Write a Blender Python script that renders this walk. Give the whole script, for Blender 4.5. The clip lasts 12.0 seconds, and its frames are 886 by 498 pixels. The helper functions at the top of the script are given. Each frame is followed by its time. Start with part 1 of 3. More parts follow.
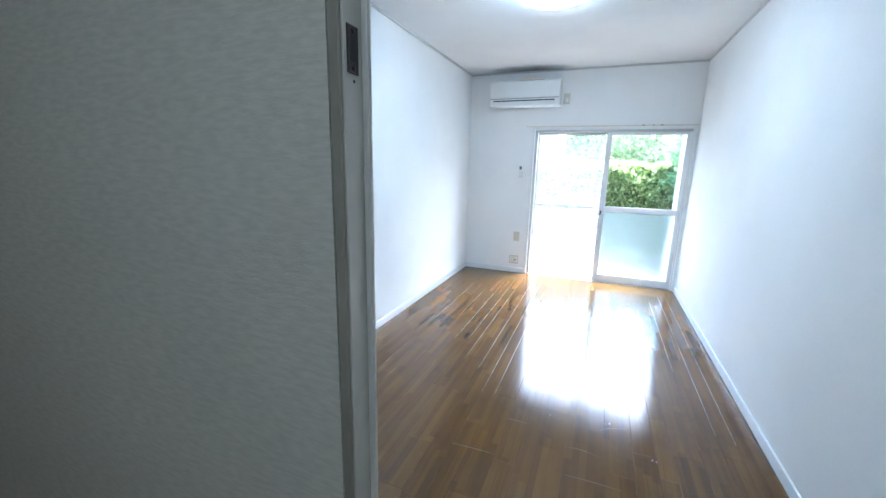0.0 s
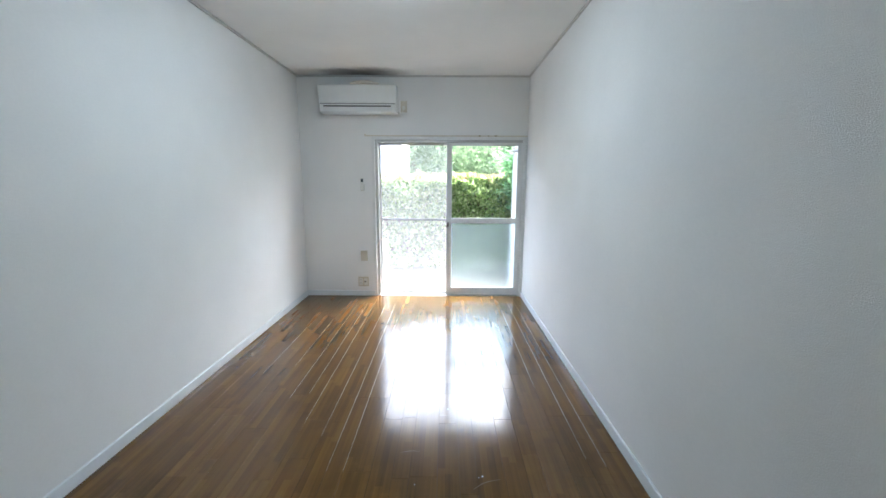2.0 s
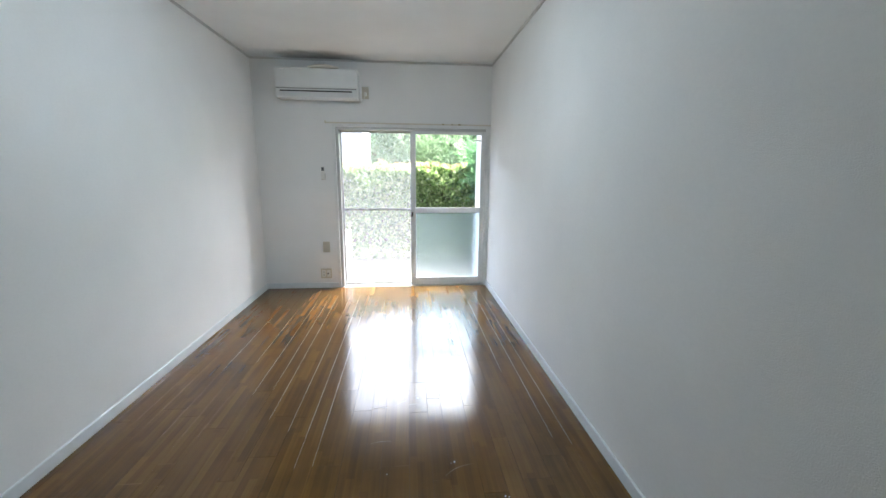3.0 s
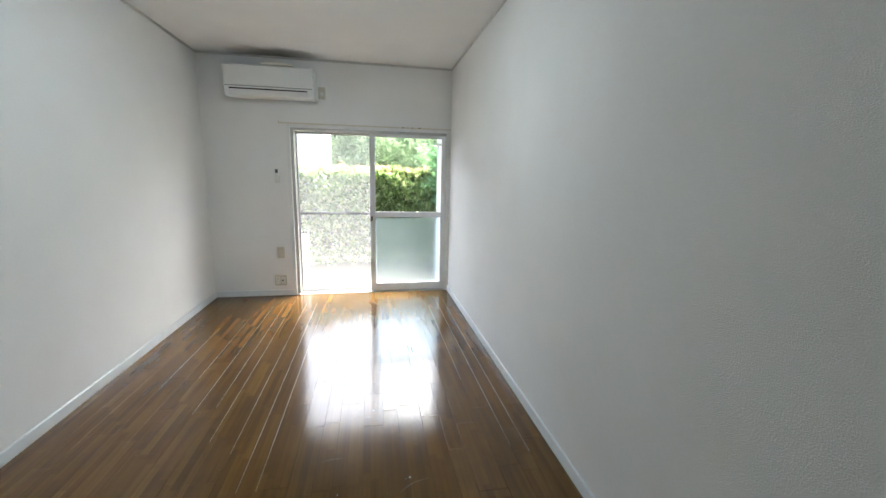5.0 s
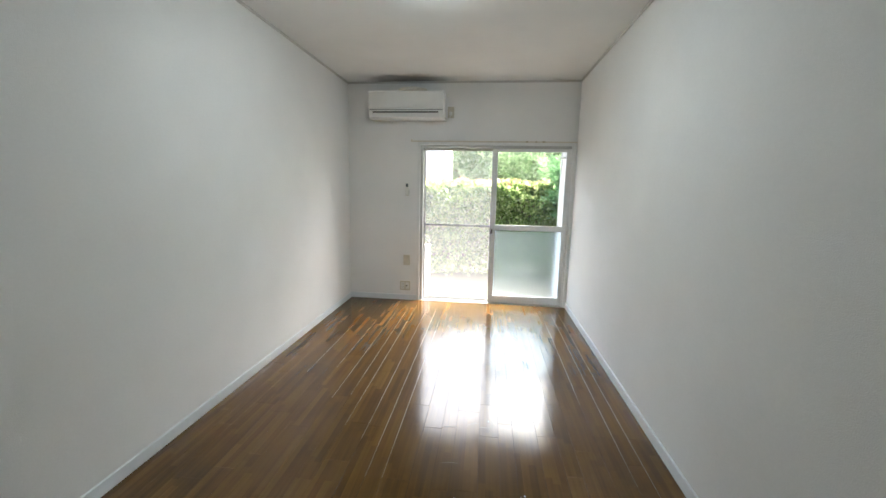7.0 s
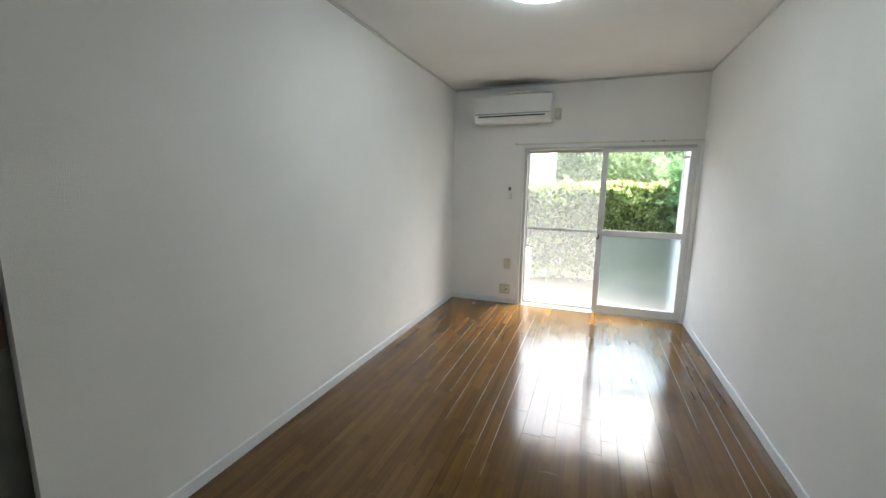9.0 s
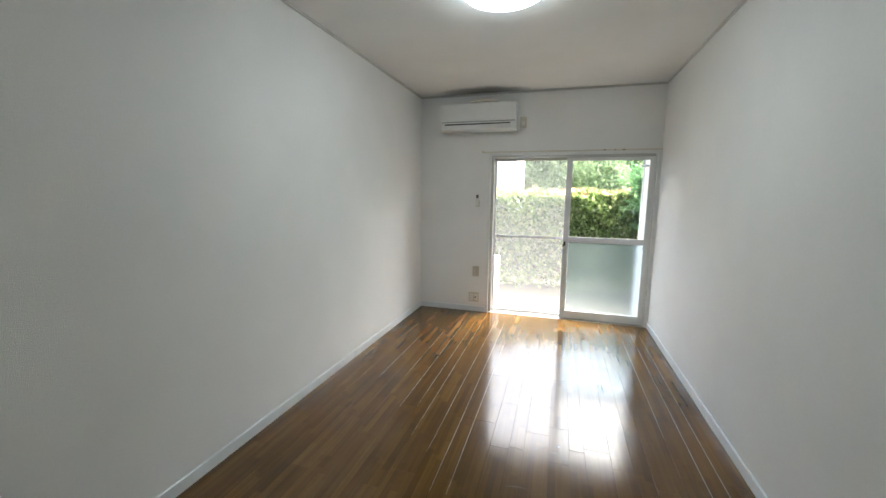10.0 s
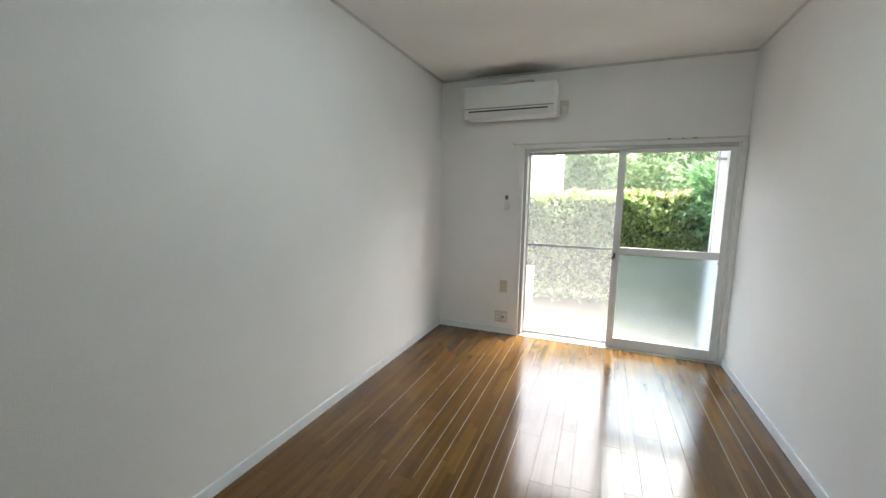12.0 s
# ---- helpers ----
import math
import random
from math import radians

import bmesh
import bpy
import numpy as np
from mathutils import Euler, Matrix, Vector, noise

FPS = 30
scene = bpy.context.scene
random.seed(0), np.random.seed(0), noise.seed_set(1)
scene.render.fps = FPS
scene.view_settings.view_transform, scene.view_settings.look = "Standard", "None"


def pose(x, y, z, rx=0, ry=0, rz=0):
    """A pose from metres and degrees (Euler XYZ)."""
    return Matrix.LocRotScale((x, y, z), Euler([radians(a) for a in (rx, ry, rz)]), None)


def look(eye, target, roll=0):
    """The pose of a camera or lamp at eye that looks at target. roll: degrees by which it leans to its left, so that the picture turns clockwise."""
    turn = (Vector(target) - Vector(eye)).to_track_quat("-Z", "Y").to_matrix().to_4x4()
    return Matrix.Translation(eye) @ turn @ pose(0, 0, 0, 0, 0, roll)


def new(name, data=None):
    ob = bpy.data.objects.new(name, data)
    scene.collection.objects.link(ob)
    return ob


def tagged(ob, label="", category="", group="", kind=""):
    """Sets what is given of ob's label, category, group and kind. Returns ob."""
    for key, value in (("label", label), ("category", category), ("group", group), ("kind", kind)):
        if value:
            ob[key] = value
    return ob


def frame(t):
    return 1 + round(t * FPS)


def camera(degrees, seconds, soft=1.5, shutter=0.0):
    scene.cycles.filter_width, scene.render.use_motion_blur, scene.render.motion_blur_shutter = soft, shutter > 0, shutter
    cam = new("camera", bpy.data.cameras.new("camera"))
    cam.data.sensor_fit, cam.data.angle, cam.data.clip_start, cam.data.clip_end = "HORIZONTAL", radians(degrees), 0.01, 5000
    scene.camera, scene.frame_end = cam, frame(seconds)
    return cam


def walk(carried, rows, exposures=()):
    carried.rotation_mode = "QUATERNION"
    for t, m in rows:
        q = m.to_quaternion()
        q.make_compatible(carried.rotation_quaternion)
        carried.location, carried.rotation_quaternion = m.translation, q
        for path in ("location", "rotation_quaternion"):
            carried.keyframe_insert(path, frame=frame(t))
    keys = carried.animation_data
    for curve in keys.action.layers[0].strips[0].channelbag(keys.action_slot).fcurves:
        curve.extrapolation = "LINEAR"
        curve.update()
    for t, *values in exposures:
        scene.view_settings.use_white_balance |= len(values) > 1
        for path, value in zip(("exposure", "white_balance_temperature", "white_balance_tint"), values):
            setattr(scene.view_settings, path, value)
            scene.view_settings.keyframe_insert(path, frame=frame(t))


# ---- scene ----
cam = camera(97.8, 12.0)
PATH = [
    (0, (1.591, -4.792, 1.327), (0.864, -2.978, 0.9), 1.3),
    (0.5, (1.55, -4.637, 1.342), (1.08, -2.72, 1.018), 0.2),
    (1, (1.551, -4.495, 1.312), (1.421, -2.528, 0.972), 0.1),
    (1.5, (1.594, -4.359, 1.303), (1.462, -2.388, 0.991), 1.4),
    (2, (1.586, -4.302, 1.296), (1.572, -2.331, 0.954), 0.3),
    (2.5, (1.548, -4.294, 1.281), (1.681, -2.34, 0.875), 0.4),
    (3, (1.557, -4.287, 1.28), (1.737, -2.333, 0.893), 0.5),
    (3.2, (1.569, -4.277, 1.277), (1.838, -2.332, 0.893), 0.7),
    (4.8, (1.625, -4.23, 1.29), (2.037, -2.307, 0.917), 1.3),
    (5, (1.61, -4.238, 1.282), (1.969, -2.305, 0.917), 1.2),
    (5.5, (1.599, -4.239, 1.284), (1.817, -2.28, 0.945), 1.2),
    (6, (1.59, -4.239, 1.28), (1.687, -2.27, 0.944), 1.0),
    (6.5, (1.586, -4.241, 1.29), (1.524, -2.269, 0.962), 1.1),
    (7, (1.549, -4.268, 1.296), (1.332, -2.305, 0.98), 1.2),
    (9, (1.523, -4.312, 1.316), (0.82, -2.468, 1.0), 0.8),
    (9.5, (1.513, -4.301, 1.325), (0.778, -2.468, 1.028), 0.8),
    (10, (1.547, -4.247, 1.318), (0.977, -2.35, 1.042), 0.7),
    (10.5, (1.518, -4.037, 1.32), (1.327, -2.063, 1.059), 0.8),
    (11, (1.512, -3.847, 1.303), (1.436, -1.87, 1.011), -0.5),
    (11.5, (1.549, -3.69, 1.322), (1.177, -1.737, 1.101), 0.6),
    (12, (1.479, -3.579, 1.296), (0.735, -1.741, 1.033), 0.9),
]
EXPOSURES = [(0.0, 5.08, 4950, 3), (0.8, 4.7, 5200, 3), (1.6, 4.46, 5480, 3), (2.6, 4.29, 5640, 3), (5.0, 4.17, 6030, 3), (7.0, 4.14, 6250, 3), (9.0, 4.05, 6250, 3), (12.0, 3.96, 6250, 3)]
walk(cam, [(t, look(eye, target, roll)) for t, eye, target, roll in PATH], EXPOSURES)

# ---- plan, metres: far wall at y = 0, left wall at x = 0, floor at z = 0 ----
W, H = 2.458, 2.395
BACK = -4.225                     # room face of the partition
WIN_L, WIN_R, WIN_T = 0.80, 2.458, 1.763
DOOR_L, DOOR_R, DOOR_T = 1.236, 1.96, 2.0
KIT = -6.4                       # far end of the kitchen behind
GROUND = -0.32

# ---- world and sun ----
world = bpy.data.worlds.new("sky")
world.use_nodes = True
scene.world = world
wn = world.node_tree
sky = wn.nodes.new("ShaderNodeTexSky")
sky.sky_type, sky.sun_disc = "NISHITA", False
sky.sun_elevation, sky.sun_rotation = radians(62), radians(39)
sky.dust_density, sky.air_density, sky.ozone_density = 10.0, 0.6, 0.3
wn.links.new(sky.outputs[0], wn.nodes["Background"].inputs[0])
wn.nodes["Background"].inputs[1].default_value = 0.15
sun_data = bpy.data.lights.new("sun", "SUN")
sun_data.energy, sun_data.angle, sun_data.color = 0.6, radians(30), (1, 0.96, 0.9)
sun = new("sun", sun_data)
sun.matrix_world = look((5.9, 7.3, 17.66), (0, 0, 0))


# ---- materials ----
def material(name, base, rough=0.5, metal=0.0, spec=0.5):
    """A principled material; returns it with its nodes, links and shader."""
    m = bpy.data.materials.new(name)
    m.use_nodes = True
    n, l = m.node_tree.nodes, m.node_tree.links
    b = n["Principled BSDF"]
    b.inputs["Base Color"].default_value = (*base, 1)
    b.inputs["Roughness"].default_value = rough
    b.inputs["Metallic"].default_value = metal
    b.inputs["Specular IOR Level"].default_value = spec
    return m, n, l, b


def coords(n, l, scale=(1, 1, 1), generated=False):
    t = n.new("ShaderNodeTexCoord")
    mp = n.new("ShaderNodeMapping")
    mp.inputs["Scale"].default_value = scale
    l.new(t.outputs["Generated" if generated else "Object"], mp.inputs[0])
    return mp.outputs[0]


def noisy(n, l, vec, scale, detail=4, rough=0.55):
    t = n.new("ShaderNodeTexNoise")
    t.inputs["Scale"].default_value, t.inputs["Detail"].default_value, t.inputs["Roughness"].default_value = scale, detail, rough
    l.new(vec, t.inputs["Vector"])
    return t.outputs[0]


def ramp(n, l, fac, stops):
    r = n.new("ShaderNodeValToRGB")
    e = r.color_ramp.elements
    while len(e) < len(stops):
        e.new(0.5)
    for k, (p, c) in zip(e, stops):
        k.position, k.color = p, (*c, 1)
    l.new(fac, r.inputs[0])
    return r.outputs[0]


def mixed(n, l, fac, a, b, mode="MIX"):
    m = n.new("ShaderNodeMix")
    m.data_type, m.blend_type = "RGBA", mode
    if isinstance(fac, float):
        m.inputs[0].default_value = fac
    else:
        l.new(fac, m.inputs[0])
    for k, v in ((6, a), (7, b)):
        if isinstance(v, tuple):
            m.inputs[k].default_value = (*v, 1)
        else:
            l.new(v, m.inputs[k])
    return m.outputs[2]


def bumped(n, l, b, height, strength, distance):
    u = n.new("ShaderNodeBump")
    u.inputs["Strength"].default_value, u.inputs["Distance"].default_value = strength, distance
    l.new(height, u.inputs["Height"])
    l.new(u.outputs[0], b.inputs["Normal"])


def wallpaper(name, base, stretch=(1, 1, 2.2), relief=0.6, fleck=0.006):
    m, n, l, b = material(name, base, 0.75, 0, 0.25)
    c = coords(n, l)
    big = noisy(n, l, c, 1.3, 3)
    dark = tuple(v * 0.93 for v in base)
    grain = noisy(n, l, coords(n, l, stretch), 240, 3, 0.6)
    patch = noisy(n, l, coords(n, l, stretch), 62, 2)
    both = mixed(n, l, 0.28, grain, patch)
    lo, hi = 1 - fleck * 2, 1 + fleck
    spots = ramp(n, l, patch, [(0.35, (lo, lo, lo)), (0.65, (hi, hi, hi))])
    l.new(mixed(n, l, 1.0, ramp(n, l, big, [(0.3, dark), (0.7, base)]), spots, "MULTIPLY"), b.inputs["Base Color"])
    bumped(n, l, b, both, relief, 0.003)
    return m


def painted(name, base, rough=0.4, wear=0.06):
    m, n, l, b = material(name, base, rough)
    c = coords(n, l)
    l.new(ramp(n, l, noisy(n, l, c, 9, 5), [(0.35, tuple(v * (1 - wear) for v in base)), (0.65, base)]), b.inputs["Base Color"])
    bumped(n, l, b, noisy(n, l, c, 90, 3), 0.08, 0.001)
    return m


def plain(name, base, rough=0.4, metal=0.0):
    m, n, l, b = material(name, base, rough, metal)
    c = coords(n, l)
    l.new(ramp(n, l, noisy(n, l, c, 40, 4), [(0.3, tuple(v * 0.9 for v in base)), (0.7, base)]), b.inputs["Base Color"])
    return m


M_WALL = wallpaper("white_wallpaper", (0.857, 0.858, 0.848), (1, 1, 1.6), 0.8)
M_KITWALL = wallpaper("kitchen_wallpaper", (0.70, 0.65, 0.55), (0.42, 1, 1.9), 0.32, 0.045)
M_TRIM = painted("white_trim", (0.74, 0.78, 0.80), 0.4)
M_CASING = painted("casing_paint", (0.68, 0.65, 0.575), 0.42, 0.12)
M_BAND = painted("aged_casing_edge", (0.36, 0.325, 0.26), 0.55, 0.15)
M_CORNICE = painted("grey_cornice", (0.60, 0.59, 0.57), 0.6)
M_SASH = painted("sash_paint", (0.80, 0.81, 0.80), 0.32)
M_ALU = plain("dull_aluminium", (0.55, 0.55, 0.54), 0.38, 0.6)
M_AC = painted("aircon_plastic", (0.80, 0.81, 0.80), 0.3, 0.03)
M_AC_LOUVRE = painted("louvre_plastic", (0.74, 0.75, 0.75), 0.35, 0.03)
M_DARK = plain("dark_slot", (0.02, 0.02, 0.022), 0.6)
# grey that stands for the shade in the air conditioner's panel seam
M_GAP_SHADE = plain("panel_gap_shade", (0.36, 0.37, 0.36), 0.6)
M_CREAM = plain("cream_plastic", (0.62, 0.58, 0.48), 0.35)
M_WHITEPL = plain("white_plastic", (0.76, 0.76, 0.72), 0.35)
M_GREYPL = plain("grey_plastic", (0.55, 0.55, 0.53), 0.4)
M_SCREEN = plain("lcd", (0.10, 0.12, 0.12), 0.15)
M_BRONZE = plain("bronze", (0.10, 0.055, 0.035), 0.35, 0.7)
M_STEEL = plain("darkened_steel", (0.055, 0.042, 0.038), 0.34, 0.8)
M_DOOR = painted("dark_door", (0.075, 0.08, 0.07), 0.45, 0.25)
M_RAIL = plain("aged_rail", (0.70, 0.65, 0.55), 0.5)
M_RUST = plain("glue_residue", (0.40, 0.34, 0.18), 0.7)
M_PAPER = plain("yellowed_paper", (0.84, 0.79, 0.70), 0.8)
M_WHITEOUT = painted("white_render", (0.85, 0.85, 0.84), 0.8)
M_ROOF = plain("roof_tile", (0.16, 0.15, 0.15), 0.7)
M_BARK = plain("bark", (0.10, 0.07, 0.05), 0.9)


def ceiling_material():
    m, n, l, b = material("ceiling_paper", (0.78, 0.77, 0.75), 0.8, 0, 0.2)
    c = coords(n, l)
    base = ramp(n, l, noisy(n, l, c, 1.6, 4), [(0.3, (0.80, 0.80, 0.79)), (0.7, (0.86, 0.86, 0.85))])
    # soot stain over the air conditioner: an uneven oval
    t = n.new("ShaderNodeTexCoord")
    mp = n.new("ShaderNodeMapping")
    mp.inputs["Location"].default_value = (-0.72 / 0.66, 0.06 / 0.34, 0)
    mp.inputs["Scale"].default_value = (1 / 0.66, 1 / 0.34, 0)
    l.new(t.outputs["Object"], mp.inputs[0])
    ln = n.new("ShaderNodeVectorMath")
    ln.operation = "LENGTH"
    l.new(mp.outputs[0], ln.inputs[0])
    add = n.new("ShaderNodeMath")
    add.operation = "MULTIPLY_ADD"
    l.new(noisy(n, l, c, 7, 4), add.inputs[0])
    add.inputs[1].default_value = 0.5
    l.new(ln.outputs["Value"], add.inputs[2])
    mask = ramp(n, l, add.outputs[0], [(0.30, (0.74, 0.74, 0.74)), (0.70, (0.36, 0.36, 0.36)), (1.20, (0, 0, 0))])
    l.new(mixed(n, l, mask, base, (0.15, 0.135, 0.12)), b.inputs["Base Color"])
    bumped(n, l, b, noisy(n, l, c, 160, 3), 0.4, 0.002)
    return m


M_CEIL = ceiling_material()


def wood_material():
    m, n, l, b = material("stained_oak", (0.2, 0.1, 0.04), 0.2, 0, 0.5)
    info = n.new("ShaderNodeObjectInfo")
    geo = n.new("ShaderNodeNewGeometry")
    off = n.new("ShaderNodeVectorMath")
    off.operation = "MULTIPLY_ADD"
    l.new(info.outputs["Random"], off.inputs[0])
    off.inputs[1].default_value = (7, 31, 0)
    l.new(geo.outputs["Position"], off.inputs[2])
    mp = n.new("ShaderNodeMapping")
    mp.inputs["Scale"].default_value = (24, 0.55, 1)
    l.new(off.outputs[0], mp.inputs[0])
    grain = noisy(n, l, mp.outputs[0], 2.2, 8, 0.62)
    mp2 = n.new("ShaderNodeMapping")
    mp2.inputs["Scale"].default_value = (150, 2.5, 1)
    l.new(off.outputs[0], mp2.inputs[0])
    pores = noisy(n, l, mp2.outputs[0], 1.5, 3)
    tone = ramp(n, l, info.outputs["Random"], [(0.0, (0.122, 0.063, 0.015)), (0.5, (0.137, 0.071, 0.018)), (1.0, (0.156, 0.082, 0.022))])
    fig = ramp(n, l, grain, [(0.25, (0.70, 0.68, 0.66)), (0.5, (0.94, 0.94, 0.94)), (0.75, (1.16, 1.15, 1.11))])
    col = mixed(n, l, 1.0, tone, fig, "MULTIPLY")
    col = mixed(n, l, 0.15, col, ramp(n, l, pores, [(0.33, (0.45, 0.42, 0.40)), (0.5, (1, 1, 1))]), "MULTIPLY")
    # short staves glued side by side in each board
    sep = n.new("ShaderNodeSeparateXYZ")
    l.new(geo.outputs["Position"], sep.inputs[0])

    def calc(op, a, v=0.0, w=0.0):
        q = n.new("ShaderNodeMath")
        q.operation = op
        for k, item in enumerate((a, v, w)):
            if isinstance(item, float):
                q.inputs[k].default_value = item
            else:
                l.new(item, q.inputs[k])
        return q.outputs[0]

    row = calc("FLOOR", calc("MULTIPLY_ADD", sep.outputs[0], 29.703, -37.19))
    shift = calc("FRACT", calc("MULTIPLY", row, 0.618))
    stave = calc("FLOOR", calc("ADD", calc("MULTIPLY", sep.outputs[1], 2.5), calc("MULTIPLY", shift, 5.0)))
    pair_ = n.new("ShaderNodeCombineXYZ")
    l.new(row, pair_.inputs[0])
    l.new(stave, pair_.inputs[1])
    rand = n.new("ShaderNodeTexWhiteNoise")
    rand.noise_dimensions = "2D"
    l.new(pair_.outputs[0], rand.inputs["Vector"])
    col = mixed(n, l, 1.0, col, ramp(n, l, rand.outputs["Value"], [(0.0, (0.80, 0.78, 0.76)), (0.5, (0.97, 0.97, 0.97)), (0.85, (1.10, 1.10, 1.08)), (1.0, (1.30, 1.31, 1.30))]), "MULTIPLY")
    rr = n.new("ShaderNodeMapRange")
    rr.inputs["From Min"].default_value, rr.inputs["From Max"].default_value = 0.3, 0.75
    rr.inputs["To Min"].default_value, rr.inputs["To Max"].default_value = 0.09, 0.24
    geo_noise = noisy(n, l, geo.outputs["Position"], 3.2, 6, 0.7)
    scuff = n.new("ShaderNodeMapping")
    scuff.inputs["Scale"].default_value = (9, 1.6, 1)
    l.new(geo.outputs["Position"], scuff.inputs[0])
    dull = noisy(n, l, scuff.outputs[0], 14, 5, 0.7)
    l.new(mixed(n, l, 0.38, geo_noise, dull), rr.inputs[0])
    l.new(rr.outputs[0], b.inputs["Roughness"])
    # worn patches where the stain has gone pale or dark
    worn = ramp(n, l, noisy(n, l, geo.outputs["Position"], 1.7, 5, 0.65), [(0.32, (0.80, 0.79, 0.78)), (0.5, (1, 1, 1)), (0.7, (1.13, 1.12, 1.10))])
    l.new(mixed(n, l, 1.0, col, worn, "MULTIPLY"), b.inputs["Base Color"])
    wave = noisy(n, l, geo.outputs["Position"], 9, 2)
    fine = noisy(n, l, mp2.outputs[0], 3.0, 2)
    bumped(n, l, b, mixed(n, l, 0.25, wave, fine), 0.035, 0.002)
    return m


M_WOOD = wood_material()
M_JOINT = plain("dark_joint", (0.035, 0.02, 0.012), 0.5)
M_SCRATCH = plain("scratched_varnish", (0.30, 0.23, 0.15), 0.35)
# pale colour stands in for glints off the joint bevels
M_GLINT = plain("painted_joint_glint", (0.56, 0.50, 0.40), 0.4)


def glass_material(name, rough, tint):
    m, n, l, b = material(name, tint, rough)
    b.inputs["Transmission Weight"].default_value = 1.0
    b.inputs["IOR"].default_value = 1.45
    if rough > 0.1:
        bumped(n, l, b, noisy(n, l, coords(n, l), 400, 2), 0.25, 0.001)
    return m


M_GLASS = glass_material("clear_glass", 0.0, (0.97, 0.99, 0.98))


def frosted_material():
    """Etched pane: rough glass with a share of milky scattering."""
    m = glass_material("frosted_glass", 0.25, (0.77, 0.90, 0.985))
    n, l = m.node_tree.nodes, m.node_tree.links
    tl = n.new("ShaderNodeBsdfTranslucent")
    tl.inputs[0].default_value = (0.80, 0.92, 0.95, 1)
    mx = n.new("ShaderNodeMixShader")
    mx.inputs[0].default_value = 0.025
    l.new(n["Principled BSDF"].outputs[0], mx.inputs[1])
    l.new(tl.outputs[0], mx.inputs[2])
    l.new(mx.outputs[0], n["Material Output"].inputs[0])
    return m


M_FROST = frosted_material()


def net_material():
    """Fine insect net: threads too small to build, as a share of thread and of gap."""
    m, n, l, b = material("insect_net", (0.9, 0.9, 0.89), 0.6)
    out = n["Material Output"]
    tr = n.new("ShaderNodeBsdfTransparent")
    tl = n.new("ShaderNodeBsdfTranslucent")
    tl.inputs[0].default_value = (0.95, 0.95, 0.93, 1)
    a = n.new("ShaderNodeMixShader")
    a.inputs[0].default_value = 0.8
    l.new(b.outputs[0], a.inputs[1])
    l.new(tl.outputs[0], a.inputs[2])
    mx = n.new("ShaderNodeMixShader")
    mx.inputs[0].default_value = 0.135
    l.new(tr.outputs[0], mx.inputs[1])
    l.new(a.outputs[0], mx.inputs[2])
    l.new(mx.outputs[0], out.inputs[0])
    return m


M_NET = net_material()


def leaf_material(name, stops, gloss=0.4, thin=0.58):
    m, n, l, b = material(name, (0.06, 0.12, 0.03), gloss)
    geo = n.new("ShaderNodeNewGeometry")
    l.new(ramp(n, l, geo.outputs["Random Per Island"], stops), b.inputs["Base Color"])
    tl = n.new("ShaderNodeBsdfTranslucent")
    l.new(ramp(n, l, geo.outputs["Random Per Island"], stops), tl.inputs[0])
    mx = n.new("ShaderNodeMixShader")
    mx.inputs[0].default_value = thin
    l.new(b.outputs[0], mx.inputs[1])
    l.new(tl.outputs[0], mx.inputs[2])
    l.new(mx.outputs[0], n["Material Output"].inputs[0])
    return m


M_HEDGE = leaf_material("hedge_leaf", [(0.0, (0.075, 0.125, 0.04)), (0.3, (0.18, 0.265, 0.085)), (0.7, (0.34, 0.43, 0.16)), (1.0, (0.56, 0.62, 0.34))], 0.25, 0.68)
M_TIP = leaf_material("red_tip_leaf", [(0.0, (0.20, 0.19, 0.07)), (0.4, (0.32, 0.19, 0.11)), (1.0, (0.40, 0.18, 0.13))], 0.35)
M_TREE = leaf_material("tree_leaf", [(0.0, (0.12, 0.18, 0.09)), (0.6, (0.19, 0.265, 0.14)), (1.0, (0.27, 0.34, 0.20))], 0.4)
M_BUSH = leaf_material("feathery_leaf", [(0.0, (0.075, 0.16, 0.07)), (0.6, (0.13, 0.25, 0.11)), (1.0, (0.20, 0.34, 0.14))], 0.4)


def ground_material():
    m, n, l, b = material("bare_earth", (0.05, 0.04, 0.025), 0.85)
    c = coords(n, l)
    l.new(ramp(n, l, noisy(n, l, c, 1.5, 8, 0.6), [(0.3, (0.034, 0.028, 0.018)), (0.7, (0.053, 0.044, 0.030))]), b.inputs["Base Color"])
    bumped(n, l, b, noisy(n, l, c, 60, 5), 0.4, 0.01)
    return m


M_GROUND = ground_material()


def lamp_material(name, strength):
    m, n, l, b = material(name, (0.9, 0.9, 0.9), 0.4)
    b.inputs["Emission Color"].default_value = (0.90, 0.96, 1.0, 1)
    b.inputs["Emission Strength"].default_value = strength
    return m


LAMP = 1.36
M_LAMP = lamp_material("lamp_diffuser", LAMP)
# glow of an added, unseen lamp that brightens the kitchen side
M_FILL_LAMP = lamp_material("added_lamp_glow", 0.98)


# ---- mesh helpers ----
def add_box(bm, x0, x1, y0, y1, z0, z1, bevel=0.0, segments=1):
    vs = [bm.verts.new((x, y, z)) for x in (x0, x1) for y in (y0, y1) for z in (z0, z1)]
    fs = [bm.faces.new([vs[i] for i in f]) for f in ((0, 1, 3, 2), (4, 6, 7, 5), (0, 4, 5, 1), (2, 3, 7, 6), (0, 2, 6, 4), (1, 5, 7, 3))]
    if bevel:
        es = {e for f in fs for e in f.edges}
        bmesh.ops.bevel(bm, geom=list(es), offset=bevel, segments=segments, profile=0.5, affect="EDGES")


